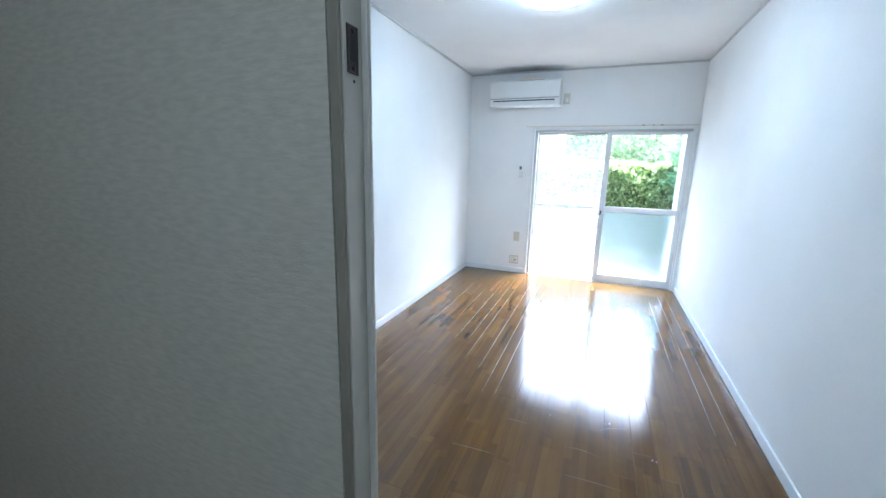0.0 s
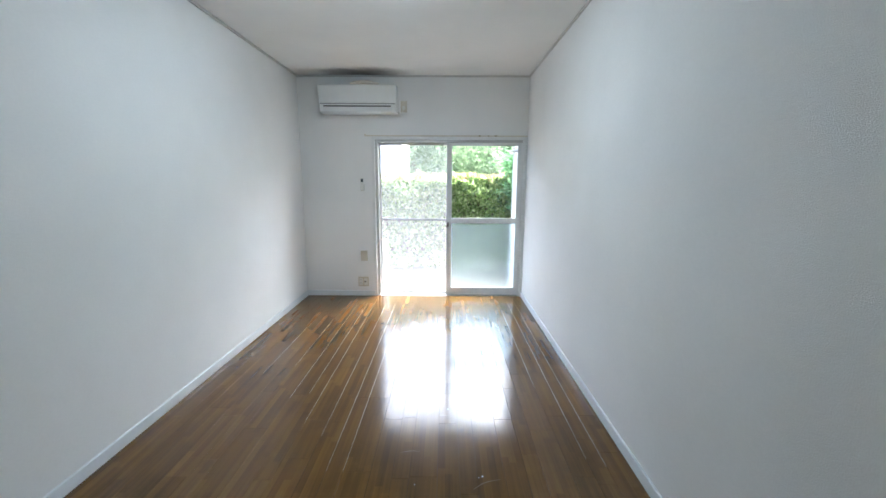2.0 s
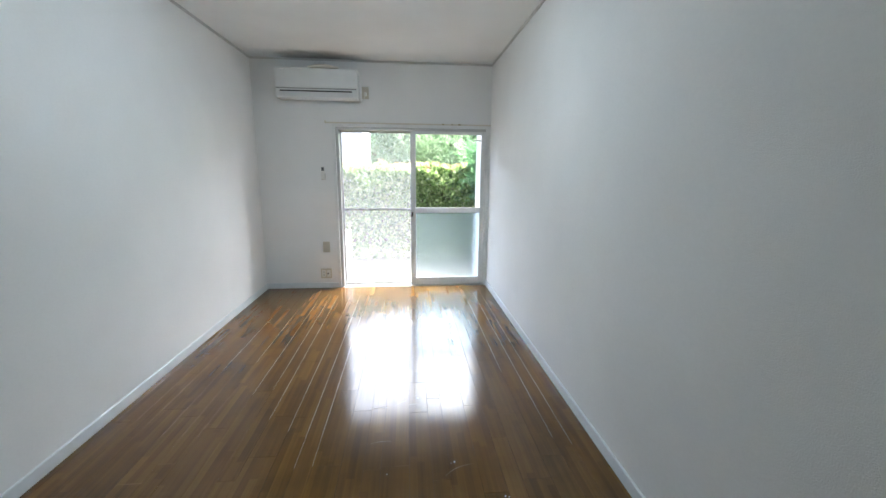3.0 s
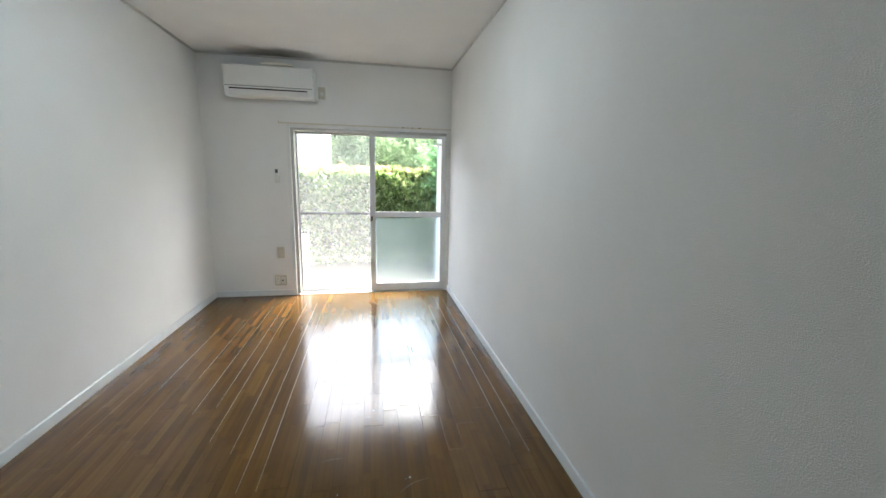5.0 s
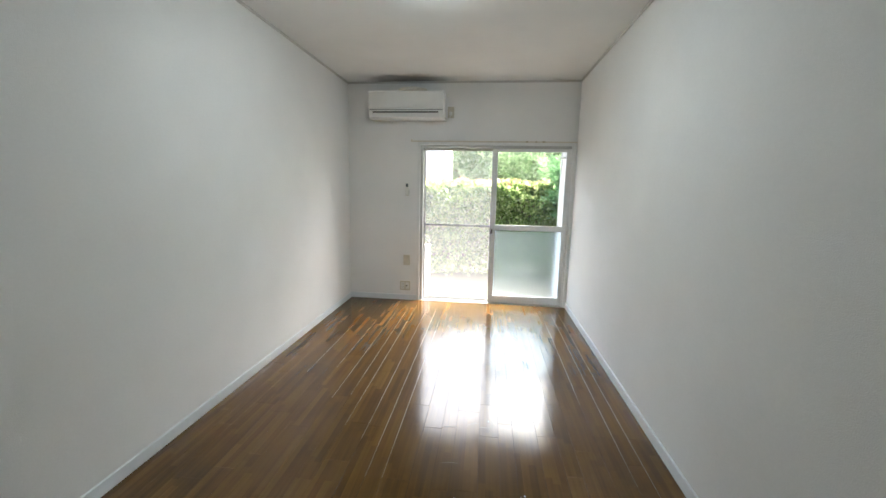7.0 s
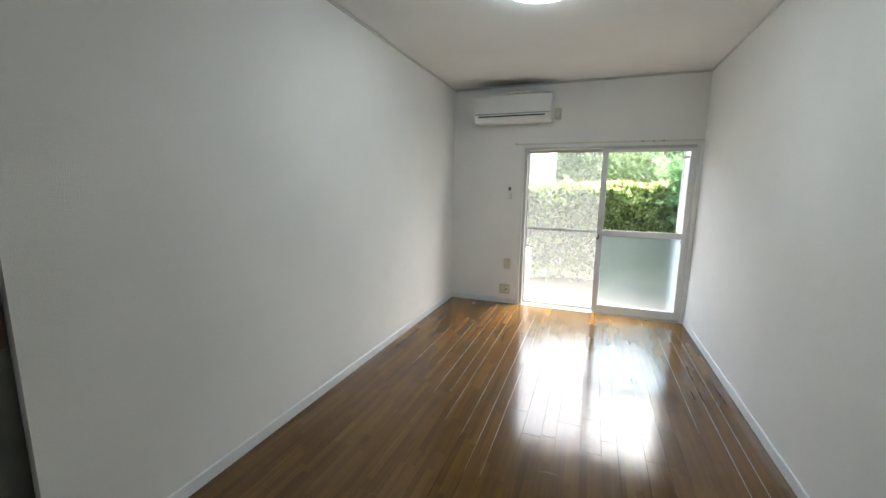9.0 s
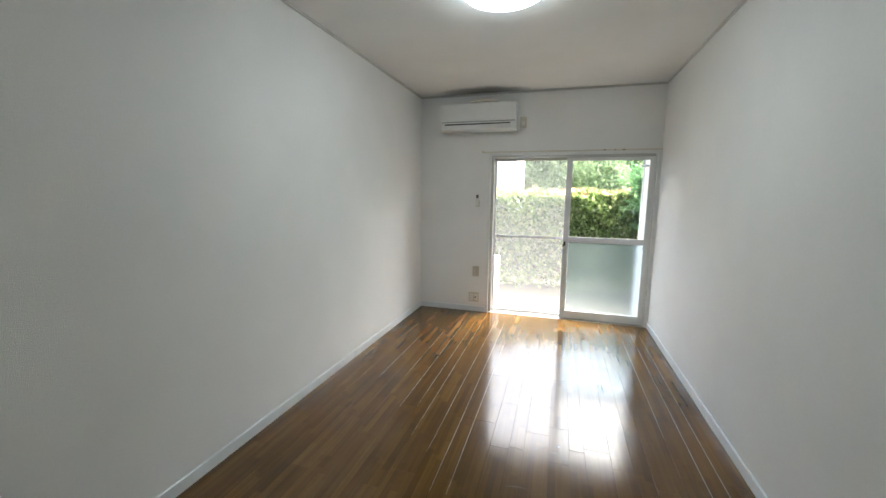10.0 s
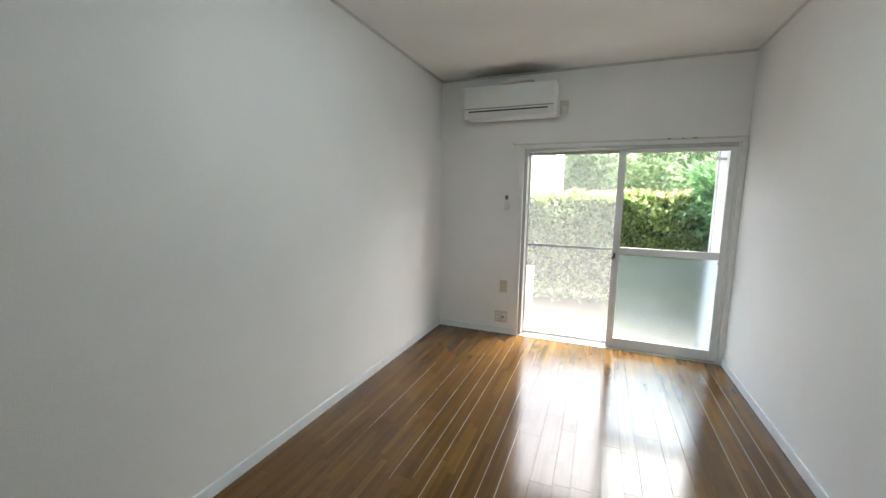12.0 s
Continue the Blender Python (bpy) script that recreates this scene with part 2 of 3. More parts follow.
def box(x0, x1, y0, y1, z0, z1, bevel=0.0, segments=1):
    bm = bmesh.new()
    add_box(bm, x0, x1, y0, y1, z0, z1, bevel, segments)
    return bm


def made(name, bm, mat, smooth=False):
    bmesh.ops.recalc_face_normals(bm, faces=bm.faces)
    me = bpy.data.meshes.new(name)
    bm.to_mesh(me)
    bm.free()
    me.materials.append(mat)
    if smooth:
        for p in me.polygons:
            p.use_smooth = True
    return new(name, me)


def part(name, bm, mat, parent, label="", smooth=False):
    ob = made(name, bm, mat, smooth)
    ob.parent = parent
    return tagged(ob, label)


def structure(name, bm, mat, label, category):
    return tagged(made(name, bm, mat), label, category, kind="structure")


def thing(name, label, category, group="", kind=""):
    return tagged(new(name), label, category, group, kind)


def extrude_x(profile, x0, x1):
    """A solid from an outline in (y, z), drawn out along x."""
    bm = bmesh.new()
    a = [bm.verts.new((x0, y, z)) for y, z in profile]
    b = [bm.verts.new((x1, y, z)) for y, z in profile]
    bm.faces.new(a)
    bm.faces.new(b[::-1])
    for i in range(len(a)):
        j = (i + 1) % len(a)
        bm.faces.new((a[i], b[i], b[j], a[j]))
    return bm


def turned(profile, at, seg=48, axis="z"):
    """A solid of revolution from (radius, height) pairs."""
    bm = bmesh.new()
    rings = []
    for r, h in profile:
        ring = []
        for k in range(seg):
            a = 2 * math.pi * k / seg
            p = (r * math.cos(a), r * math.sin(a), h)
            if axis == "y":
                p = (p[0], p[2], p[1])
            if axis == "x":
                p = (p[2], p[0], p[1])
            ring.append(bm.verts.new(Vector(p) + Vector(at)))
        rings.append(ring)
    for u, v in zip(rings, rings[1:]):
        for k in range(seg):
            j = (k + 1) % seg
            bm.faces.new((u[k], u[j], v[j], v[k]))
    for ring in (rings[0], rings[-1]):
        bm.faces.new(ring)
    return bm


# ---- room shell ----
T = 0.12
bm = box(-T, 0, -3.766, 0.0, 0, H)
add_box(bm, -T, 0, -4.17, -3.766, 2.02, H)
add_box(bm, -T, 0, BACK, -4.17, 0, H)
structure("wall_left", bm, M_WALL, "long white wallpapered wall with fine embossed grain", "wall")
structure("wall_right", box(W, W + T, BACK, 0.0, 0, H), M_WALL, "long white wallpapered wall beside the window", "wall")
bm = box(-T, WIN_L, 0, 0.14, GROUND, H)
add_box(bm, WIN_L, WIN_R, 0, 0.14, WIN_T, H)
add_box(bm, WIN_R, W + T, 0, 0.14, GROUND, H)
structure("wall_far", bm, M_WALL, "white wallpapered end wall with a full-height window", "wall")
bm = box(-T, 1.200, BACK - 0.065, BACK, 0, H)
add_box(bm, DOOR_R + 0.07, W + T, BACK - 0.065, BACK, 0, H)
add_box(bm, 1.200, DOOR_R + 0.07, BACK - 0.065, BACK, DOOR_T + 0.07, H)
structure("wall_partition", bm, M_KITWALL, "grey-white wallpapered partition wall round the doorway", "wall")
structure("ceiling", box(-T, W + T, BACK, 0.14, H, H + 0.1), M_CEIL, "off-white papered ceiling with a dark soot stain", "ceiling")
structure("ceiling_kitchen", box(-0.6, 3.0, KIT, BACK - 0.0, H, H + 0.1), M_CEIL, "plain kitchen ceiling behind the doorway", "ceiling")
structure("wall_kitchen_left", box(-0.6, -0.5, KIT, BACK - 0.065, 0, H), M_KITWALL, "plain kitchen wall", "wall")
structure("wall_kitchen_right", box(2.9, 3.0, KIT, BACK - 0.065, 0, H), M_KITWALL, "plain kitchen wall", "wall")
structure("wall_kitchen_back", box(-0.6, 3.0, KIT - 0.1, KIT, 0, H), M_KITWALL, "plain kitchen end wall", "wall")
bm = box(-0.6, -T, BACK - 0.065, BACK, 0, H)
add_box(bm, W + T, 3.0, BACK - 0.065, BACK, 0, H)
structure("wall_kitchen_front", bm, M_KITWALL, "plain kitchen wall beside the doorway", "wall")

# skirting and cornice
bm = box(0, 0.012, -3.766, -0.012, 0, 0.062, 0.003)
add_box(bm, 0, WIN_L - 0.02, -0.012, 0, 0, 0.062, 0.003)
add_box(bm, W - 0.012, W, BACK, -0.001, 0, 0.062, 0.003)
structure("baseboard", bm, M_TRIM, "pale painted skirting board along the walls", "baseboard")
bm = box(0, 0.014, BACK, -0.014, H - 0.018, H, 0.003)
add_box(bm, 0, W, -0.014, 0, H - 0.018, H, 0.003)
add_box(bm, W - 0.014, W, BACK, -0.014, H - 0.018, H, 0.003)
structure("trim", bm, M_CORNICE, "thin grey ceiling edge trim", "trim")

# ---- doorway to the kitchen ----
JX = 1.224
frame_door = thing("door_1", "white painted doorway frame with a dark strike plate", "doorway", kind="structure")
part("jamb", box(1.200, JX, BACK - 0.060, BACK, 0, DOOR_T + 0.04, 0.002), M_CASING, frame_door)
part("stop", box(JX, DOOR_L, BACK - 0.012, BACK, 0, DOOR_T + 0.0, 0.0025, 2), M_CASING, frame_door)
part("casing", box(1.2015, 1.2232, BACK - 0.0665, BACK - 0.0605, 0, DOOR_T + 0.07, 0.003), M_BAND, frame_door)
part("jamb", box(DOOR_R + 0.03, DOOR_R + 0.07, BACK - 0.060, BACK, 0, DOOR_T + 0.04, 0.002), M_CASING, frame_door)
part("stop", box(DOOR_R, DOOR_R + 0.03, BACK - 0.012, BACK, 0, DOOR_T, 0.0025, 2), M_CASING, frame_door)
part("head_jamb", box(JX, DOOR_R + 0.03, BACK - 0.060, BACK, DOOR_T, DOOR_T + 0.07, 0.002), M_CASING, frame_door)
plate = part("strike_plate", box(JX - 0.001, JX + 0.0015, BACK - 0.050, BACK - 0.021, 1.458, 1.526, 0.001), M_STEEL, frame_door, "dark steel strike plate")
part("latch_hole", box(JX + 0.0015, JX + 0.002, BACK - 0.043, BACK - 0.028, 1.476, 1.509), M_DARK, plate)
for zz in (1.466, 1.518):
    part("screw", turned([(0.0036, 0), (0.0036, 0.0012), (0.002, 0.0018)], (JX + 0.0015, BACK - 0.035, zz), 12, "x"), M_STEEL, plate)
part("screw_hole", turned([(0.0025, 0), (0.0025, 0.0006)], (JX, BACK - 0.033, 1.448), 10, "x"), M_DARK, frame_door)

# ---- dark door in the left wall ----
side = thing("door_2", "dark closed door with a bronze lever handle", "door", kind="structure")
part("door_leaf", box(-0.055, -0.02, -4.165, -3.770, 0.012, 2.015, 0.002), M_DOOR, side)
grip = part("handle_plate", box(-0.02, -0.010, -3.818, -3.778, 0.842, 1.012, 0.003), M_BRONZE, side, "bronze handle plate")
bm = turned([(0.008, 0), (0.008, 0.04)], (-0.011, -3.798, 0.997), 14, "x")
add_box(bm, 0.022, 0.036, -3.911, -3.790, 0.989, 1.005, 0.005, 2)
part("lever", bm, M_BRONZE, grip, "bronze lever")

# ---- window: frame, insect screen on the open side, two sashes slid together ----
win = thing("window_1", "white sliding patio window, one side open behind an insect screen", "window", kind="structure")
C0 = WIN_L - 0.022
bm = box(C0, WIN_L + 0.008, -0.012, 0.03, 0.0, WIN_T + 0.012, 0.002)
part("casing", bm, M_SASH, win)
part("casing", box(WIN_L + 0.008, WIN_R - 0.03, -0.012, 0.03, WIN_T - 0.018, WIN_T + 0.012, 0.002), M_SASH, win)
part("casing", box(WIN_R - 0.03, WIN_R - 0.0005, -0.012, 0.03, 0.0, WIN_T + 0.012, 0.002), M_SASH, win)
FL, FR, FT = WIN_L + 0.008, WIN_R - 0.03, WIN_T - 0.018
bm = box(FL, FL + 0.03, 0.02, 0.145, 0.0, FT, 0.002)
part("window_frame", bm, M_ALU, win, "dull metal frame")
part("window_frame", box(FR - 0.016, FR, 0.02, 0.145, 0.0, FT, 0.002), M_SASH, win)
part("window_frame", box(FL + 0.03, FR - 0.016, 0.02, 0.145, FT - 0.026, FT, 0.002), M_ALU, win)
bm = box(FL, FR, 0.0, 0.145, -0.05, 0.004, 0.001)
for yy in (0.045, 0.085, 0.125):
    add_box(bm, FL + 0.03, FR - 0.016, yy - 0.002, yy + 0.002, 0.004, 0.010)
part("window_sill", bm, M_ALU, win, "metal threshold with slide tracks")

MX = 1.622                       # middle of the meeting stile
SL, SR = MX - 0.03, FR - 0.018
ST_ = FT - 0.028


def sash(y, x0, x1, w_left, w_right, handle):
    s = part("sash", box(x0, x0 + w_left, y - 0.014, y + 0.014, 0.011, ST_, 0.003, 2), M_SASH, win, "white painted sash")
    part("stile", box(x1 - w_right, x1, y - 0.014, y + 0.014, 0.011, ST_, 0.003, 2), M_SASH, s)
    part("rail", box(x0 + w_left, x1 - w_right, y - 0.013, y + 0.013, 0.011, 0.095, 0.003, 2), M_SASH, s)
    part("rail", box(x0 + w_left, x1 - w_right, y - 0.013, y + 0.013, 0.838, 0.898, 0.003, 2), M_SASH, s)
    part("rail", box(x0 + w_left, x1 - w_right, y - 0.013, y + 0.013, ST_ - 0.032, ST_, 0.003, 2), M_SASH, s)
    g = part("pane", box(x0 + w_left - 0.004, x1 - w_right + 0.004, y - 0.002, y + 0.002, 0.893, ST_ - 0.028), M_GLASS, s, "clear glass pane")
    g.visible_shadow = False
    g = part("pane", box(x0 + w_left - 0.004, x1 - w_right + 0.004, y - 0.002, y + 0.002, 0.09, 0.843), M_FROST, s, "frosted glass pane")
    g.visible_shadow = False
    if handle:
        c = part("crescent_lock", box(x0 + 0.006, x0 + 0.026, y - 0.028, y - 0.014, 0.80, 0.85, 0.004, 2), M_STEEL, s, "dark crescent lock")
        bm = box(x0 - 0.002, x0 + 0.012, y - 0.036, y - 0.026, 0.79, 0.825, 0.004, 2)
        part("latch_tongue", bm, M_STEEL, c)
        part("pull", box(x1 - w_right - 0.012, x1 - w_right + 0.012, y - 0.026, y - 0.012, 0.80, 0.83, 0.004, 2), M_SASH, s)
    return s


sash(0.045, SL, SR, 0.056, 0.044, True)

net = part("insect_screen", box(FL + 0.03, FL + 0.045, 0.118, 0.132, 0.011, ST_, 0.002), M_ALU, win, "grey framed insect screen")
part("screen_stile", box(MX + 0.0, MX + 0.03, 0.118, 0.132, 0.011, ST_, 0.002), M_ALU, net)
part("screen_rail", box(FL + 0.045, MX, 0.119, 0.131, 0.861, 0.879, 0.002), M_ALU, net)
part("screen_rail", box(FL + 0.045, MX, 0.119, 0.131, 0.011, 0.024, 0.002), M_ALU, net)
part("screen_rail", box(FL + 0.045, MX, 0.119, 0.131, ST_ - 0.02, ST_, 0.002), M_ALU, net)
bm = bmesh.new()
bm.faces.new([bm.verts.new(p) for p in ((FL + 0.044, 0.125, 0.022), (MX + 0.001, 0.125, 0.022), (MX + 0.001, 0.125, ST_ - 0.018), (FL + 0.044, 0.125, ST_ - 0.018))])
part("net", bm, M_NET, net, "fine pale insect net")

# ---- curtain rail over the window ----
rail = thing("curtain_rail", "aged cream curtain rail strip above the window", "curtain rail")
part("strip", box(0.715, W - 0.002, -0.018, -0.0005, 1.776, 1.788, 0.002, 2), M_RAIL, rail)
part("end_cap", box(0.708, 0.722, -0.030, -0.001, 1.774, 1.800, 0.004, 2), M_RAIL, rail)
for xx, ww in ((1.93, 0.022), (2.10, 0.03), (2.03, 0.012)):
    part("bracket_stub", box(xx, xx + ww, -0.0225, -0.0175, 1.7765, 1.789, 0.002), M_RUST, rail, "brown glue residue")


# ---- air conditioner ----
def air_conditioner():
    ac = thing("air_conditioner", "white wall-mounted air conditioner below the ceiling", "air conditioner")
    x0, x1, zb, zt = 0.292, 1.077, 1.985, 2.264
    prof = [(-0.001, zb + 0.012), (-0.15, zb), (-0.185, zb + 0.012), (-0.198, zb + 0.06), (-0.205, zb + 0.075), (-0.205, zt - 0.03), (-0.19, zt - 0.006), (-0.17, zt), (-0.001, zt)]
    bm = extrude_x(prof, x0, x1)
    bmesh.ops.bevel(bm, geom=[e for e in bm.edges if abs(e.verts[0].co.x - e.verts[1].co.x) < 1e-6], offset=0.008, segments=2, profile=0.5, affect="EDGES")
    body = part("body", bm, M_AC, ac)
    front = [(-0.204, zb + 0.093), (-0.214, zb + 0.095), (-0.216, zb + 0.11), (-0.216, zt - 0.02), (-0.21, zt - 0.008), (-0.19, zt - 0.003)]
    bm = extrude_x(front, x0 + 0.006, x1 - 0.004)
    part("front_panel", bm, M_AC, ac)
    part("slot", extrude_x([(-0.198, zb + 0.058), (-0.2055, zb + 0.061), (-0.2070, zb + 0.069), (-0.20, zb + 0.072)], x0 + 0.045, x1 - 0.055), M_DARK, ac, "dark air outlet slot")
    part("louvre", extrude_x([(-0.187, zb + 0.012), (-0.195, zb + 0.014), (-0.209, zb + 0.056), (-0.199, zb + 0.06)], x0 + 0.04, x1 - 0.045), M_AC_LOUVRE, ac, "pale louvre flap")
    # no real gap here: its shade is painted as a thin grey strip
    part("seam", extrude_x([(-0.2045, zb + 0.083), (-0.2065, zb + 0.084), (-0.2065, zb + 0.092), (-0.2045, zb + 0.093)], x0 + 0.01, x1 - 0.01), M_GAP_SHADE, ac, "grey strip painted as the shade under the front panel")
    part("badge", box(x1 - 0.034, x1 - 0.024, -0.2175, -0.2155, 2.150, 2.162, 0.001), M_WHITEPL, ac)
    part("display", box(x1 - 0.098, x1 - 0.052, -0.2085, -0.2045, zb + 0.050, zb + 0.0565, 0.001), M_WHITEPL, ac, "white display window")
    bm = box(x1 - 0.002, x1 + 0.016, -0.09, -0.01, zb + 0.006, zb + 0.03, 0.005, 2)
    part("drain_cover", bm, M_WHITEPL, ac)
    bm = box(x0 + 0.12, x1 - 0.12, -0.16, -0.03, zt + 0.0003, zt + 0.003)
    part("intake_grille", bm, M_DARK, ac)
    return ac


air_conditioner()


def loose_filter():
    """A limp folded sheet of yellowed paper lying on the air conditioner."""
    bm = bmesh.new()
    rows = []
    for i in range(17):
        u = i / 16
        x = 0.610 + 0.285 * u
        thick = 0.005 + 0.028 * math.sin(math.pi * u ** 0.75) + 0.0015 * math.sin(13 * u)
        front = -0.2195 + 0.004 * (1 - u) + 0.004 * math.sin(7 * u)
        base = 2.2645 + 0.009 * max(0.0, u - 0.35)
        rows.append([bm.verts.new(p) for p in ((x, front, base), (x, front - 0.002, base + thick * 0.55), (x, front + 0.012, base + thick), (x, -0.09, base + thick * 0.8), (x, -0.085, base))])
    for a, b in zip(rows, rows[1:]):
        for j in range(5):
            k = (j + 1) % 5
            bm.faces.new((a[j], b[j], b[k], a[k]))
    bm.faces.new(rows[0])
    bm.faces.new(rows[-1])
    tagged(made("paper_strip", bm, M_PAPER, True), "folded yellowed paper strip lying on the air conditioner", "paper")


loose_filter()


# ---- wall fittings ----
def wall_plate(name, label, x0, x1, z0, z1, mat):
    p = thing(name, label, "wall plate")
    part("cover", box(x0, x1, -0.009, -0.0005, z0, z1, 0.003, 2), mat, p)
    return p


p = wall_plate("blank_plate", "cream plastic blank wall plate above the socket", 0.626, 0.700, 0.408, 0.526, M_CREAM)
part("insert", box(0.645, 0.681, -0.0105, -0.0085, 0.425, 0.509, 0.001), M_CREAM, p)
p = wall_plate("wall_socket", "cream double wall socket with an aerial outlet", 0.588, 0.706, 0.112, 0.222, M_CREAM)
part("insert", box(0.600, 0.640, -0.0105, -0.0085, 0.128, 0.206, 0.001), M_WHITEPL, p)
part("insert", box(0.654, 0.694, -0.0105, -0.0085, 0.128, 0.206, 0.001), M_WHITEPL, p)
part("aerial_jack", turned([(0.008, 0.0), (0.008, -0.010), (0.005, -0.012)], (0.668, -0.0105, 0.168), 16, "y"), M_STEEL, p, "dark round aerial jack")
for zz in (0.150, 0.186):
    for xx in (0.614, 0.626):
        part("slot", box(xx - 0.0012, xx + 0.0012, -0.0112, -0.0102, zz - 0.006, zz + 0.006), M_DARK, p)
p = wall_plate("aircon_socket", "cream wall socket beside the air conditioner with plug", 1.098, 1.166, 2.023, 2.138, M_CREAM)
part("plug", box(1.118, 1.148, -0.036, -0.0085, 2.048, 2.084, 0.006, 2), M_WHITEPL, p, "white plug")
cable = bpy.data.curves.new("cord", "CURVE")
cable.dimensions, cable.bevel_depth = "3D", 0.003
sp = cable.splines.new("BEZIER")
sp.bezier_points.add(2)
for bp, co in zip(sp.bezier_points, ((1.133, -0.03, 2.050), (1.11, -0.04, 2.008), (1.07, -0.05, 1.996))):
    bp.co, bp.handle_left_type, bp.handle_right_type = co, "AUTO", "AUTO"
cord = new("cord", cable)
cable.materials.append(M_WHITEPL)
cord.parent = p

rc = thing("remote_control", "small white remote control in a wall holder", "remote control")
part("holder", box(0.645, 0.689, -0.016, -0.0005, 1.195, 1.265, 0.004, 2), M_GREYPL, rc)
b_ = part("remote_body", box(0.649, 0.685, -0.028, -0.0165, 1.202, 1.335, 0.004, 2), M_WHITEPL, rc)
part("display", box(0.654, 0.680, -0.0292, -0.0275, 1.290, 1.326, 0.001), M_SCREEN, b_, "dark display")
part("label_bar", box(0.652, 0.682, -0.0168, -0.0155, 1.1952, 1.2010), M_CREAM, rc)

# ---- ceiling lamp ----
lamp = thing("ceiling_lamp", "round flat white ceiling lamp, switched on", "ceiling lamp")
LX, LY = 1.22, -2.145
part("base", turned([(0.195, H - 0.022), (0.204, H - 0.001)], (LX, LY, 0), 64), M_WHITEPL, lamp)
part("shade", turned([(0.02, H - 0.092), (0.105, H - 0.089), (0.167, H - 0.079), (0.206, H - 0.063), (0.222, H - 0.044), (0.218, H - 0.028), (0.196, H - 0.022)], (LX, LY, 0), 64), M_LAMP, lamp, "glowing milky shade", True)


# unseen lamp added in the kitchen behind the doorway, to light the partition
fill_lamp = thing("kitchen_fill_lamp", "unseen round lamp added to light the kitchen side, switched on", "ceiling lamp")
part("base", turned([(0.15, H - 0.02), (0.155, H - 0.001)], (1.55, -5.6, 0), 40), M_WHITEPL, fill_lamp)
part("shade", turned([(0.02, H - 0.08), (0.11, H - 0.074), (0.16, H - 0.05), (0.15, H - 0.02)], (1.55, -5.6, 0), 40), M_FILL_LAMP, fill_lamp, "glowing milky shade", True)

# ---- outdoors ----
structure("ground", box(-300, 300, 0.14, 500, GROUND - 0.2, GROUND), M_GROUND, "bare brown earth outside the window", "ground")


def leaves(name, spots, size, mat, parent=None, droop=0.3, narrow=0.5, seed=1):
    """One mesh of many small folded leaves at the given spots with the given outward directions."""
    rnd = random.Random(seed)
    vs, fs = [], []
    for p, out in spots:
        s = size * rnd.uniform(0.65, 1.3)
        d = Vector((rnd.gauss(0, 1), rnd.gauss(0, 1), rnd.gauss(0, 1))) * 0.75 + Vector(out)
        d.z -= droop * rnd.random()
        d.normalize()
        side_ = d.cross(Vector((rnd.gauss(0, 1), rnd.gauss(0, 1), rnd.gauss(0, 1.2)))).normalized() * s * narrow * 0.5
        up = d.cross(side_).normalized() * s * 0.12
        b = len(vs)
        p = Vector(p)
        vs += [p, p + d * s * 0.45 + side_ + up, p + d * s, p + d * s * 0.45 - side_ + up]
        fs += [(b, b + 1, b + 2), (b, b + 2, b + 3)]
    me = bpy.data.meshes.new(name)
    me.from_pydata([tuple(v) for v in vs], [], fs)
    me.materials.append(mat)
    ob = new(name, me)
    ob.parent = parent
    return ob


def hedge():
    h = thing("hedge", "clipped green hedge with reddish young tips", "hedge")
    rnd = random.Random(4)
    x0, x1, y0, y1, z1 = -3.2, 6.0, 2.75, 3.55, 1.36
    bm = bmesh.new()
    add_box(bm, x0, x1, y0 + 0.32, y1 - 0.30, GROUND + 0.12, z1 - 0.3)
    part("inner_twigs", bm, M_BARK, h)
    spots, tips = [], []
    for k in range(44000):
        x = rnd.uniform(x0, x1)
        n_ = noise.noise(Vector((x * 1.6, 0.3, 5)))
        if rnd.random() < 0.72:
            z = GROUND + 0.03 + (z1 - GROUND - 0.08) * rnd.random() ** 0.85
            wob = 0.14 * noise.noise(Vector((x * 2.2, z * 2.6, 1.7))) + 0.05 * noise.noise(Vector((x * 7, z * 7, 3)))
            spots.append(((x, y0 + wob + abs(rnd.gauss(0, 0.06)), z), (0, -0.75, 0.8)))
        else:
            z = z1 + 0.06 * n_ + 0.05 * noise.noise(Vector((x * 6, 1, 2))) - abs(rnd.gauss(0, 0.05))
            spots.append(((x, rnd.uniform(y0, y1), z), (0, -0.2, 1)))
    for k in range(7000):
        x = rnd.uniform(x0, x1)
        z = z1 + 0.07 * noise.noise(Vector((x * 1.6, 0.3, 5))) + 0.06 * noise.noise(Vector((x * 6, 1, 2))) + rnd.uniform(-0.04, 0.06)
        tips.append(((x, rnd.uniform(y0, y1), z), (0, -0.1, 1.2)))
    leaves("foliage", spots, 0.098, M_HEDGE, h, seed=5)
    tagged(leaves("young_tips", tips, 0.055, M_TIP, h, seed=6), "reddish young leaves")
    for k in range(12):
        x = x0 + 0.4 + k * 0.75
        part("stem", turned([(0.022, GROUND - 0.02), (0.016, GROUND + 0.55)], (x + rnd.uniform(-0.1, 0.1), 3.1, 0), 8), M_BARK, h)


hedge()


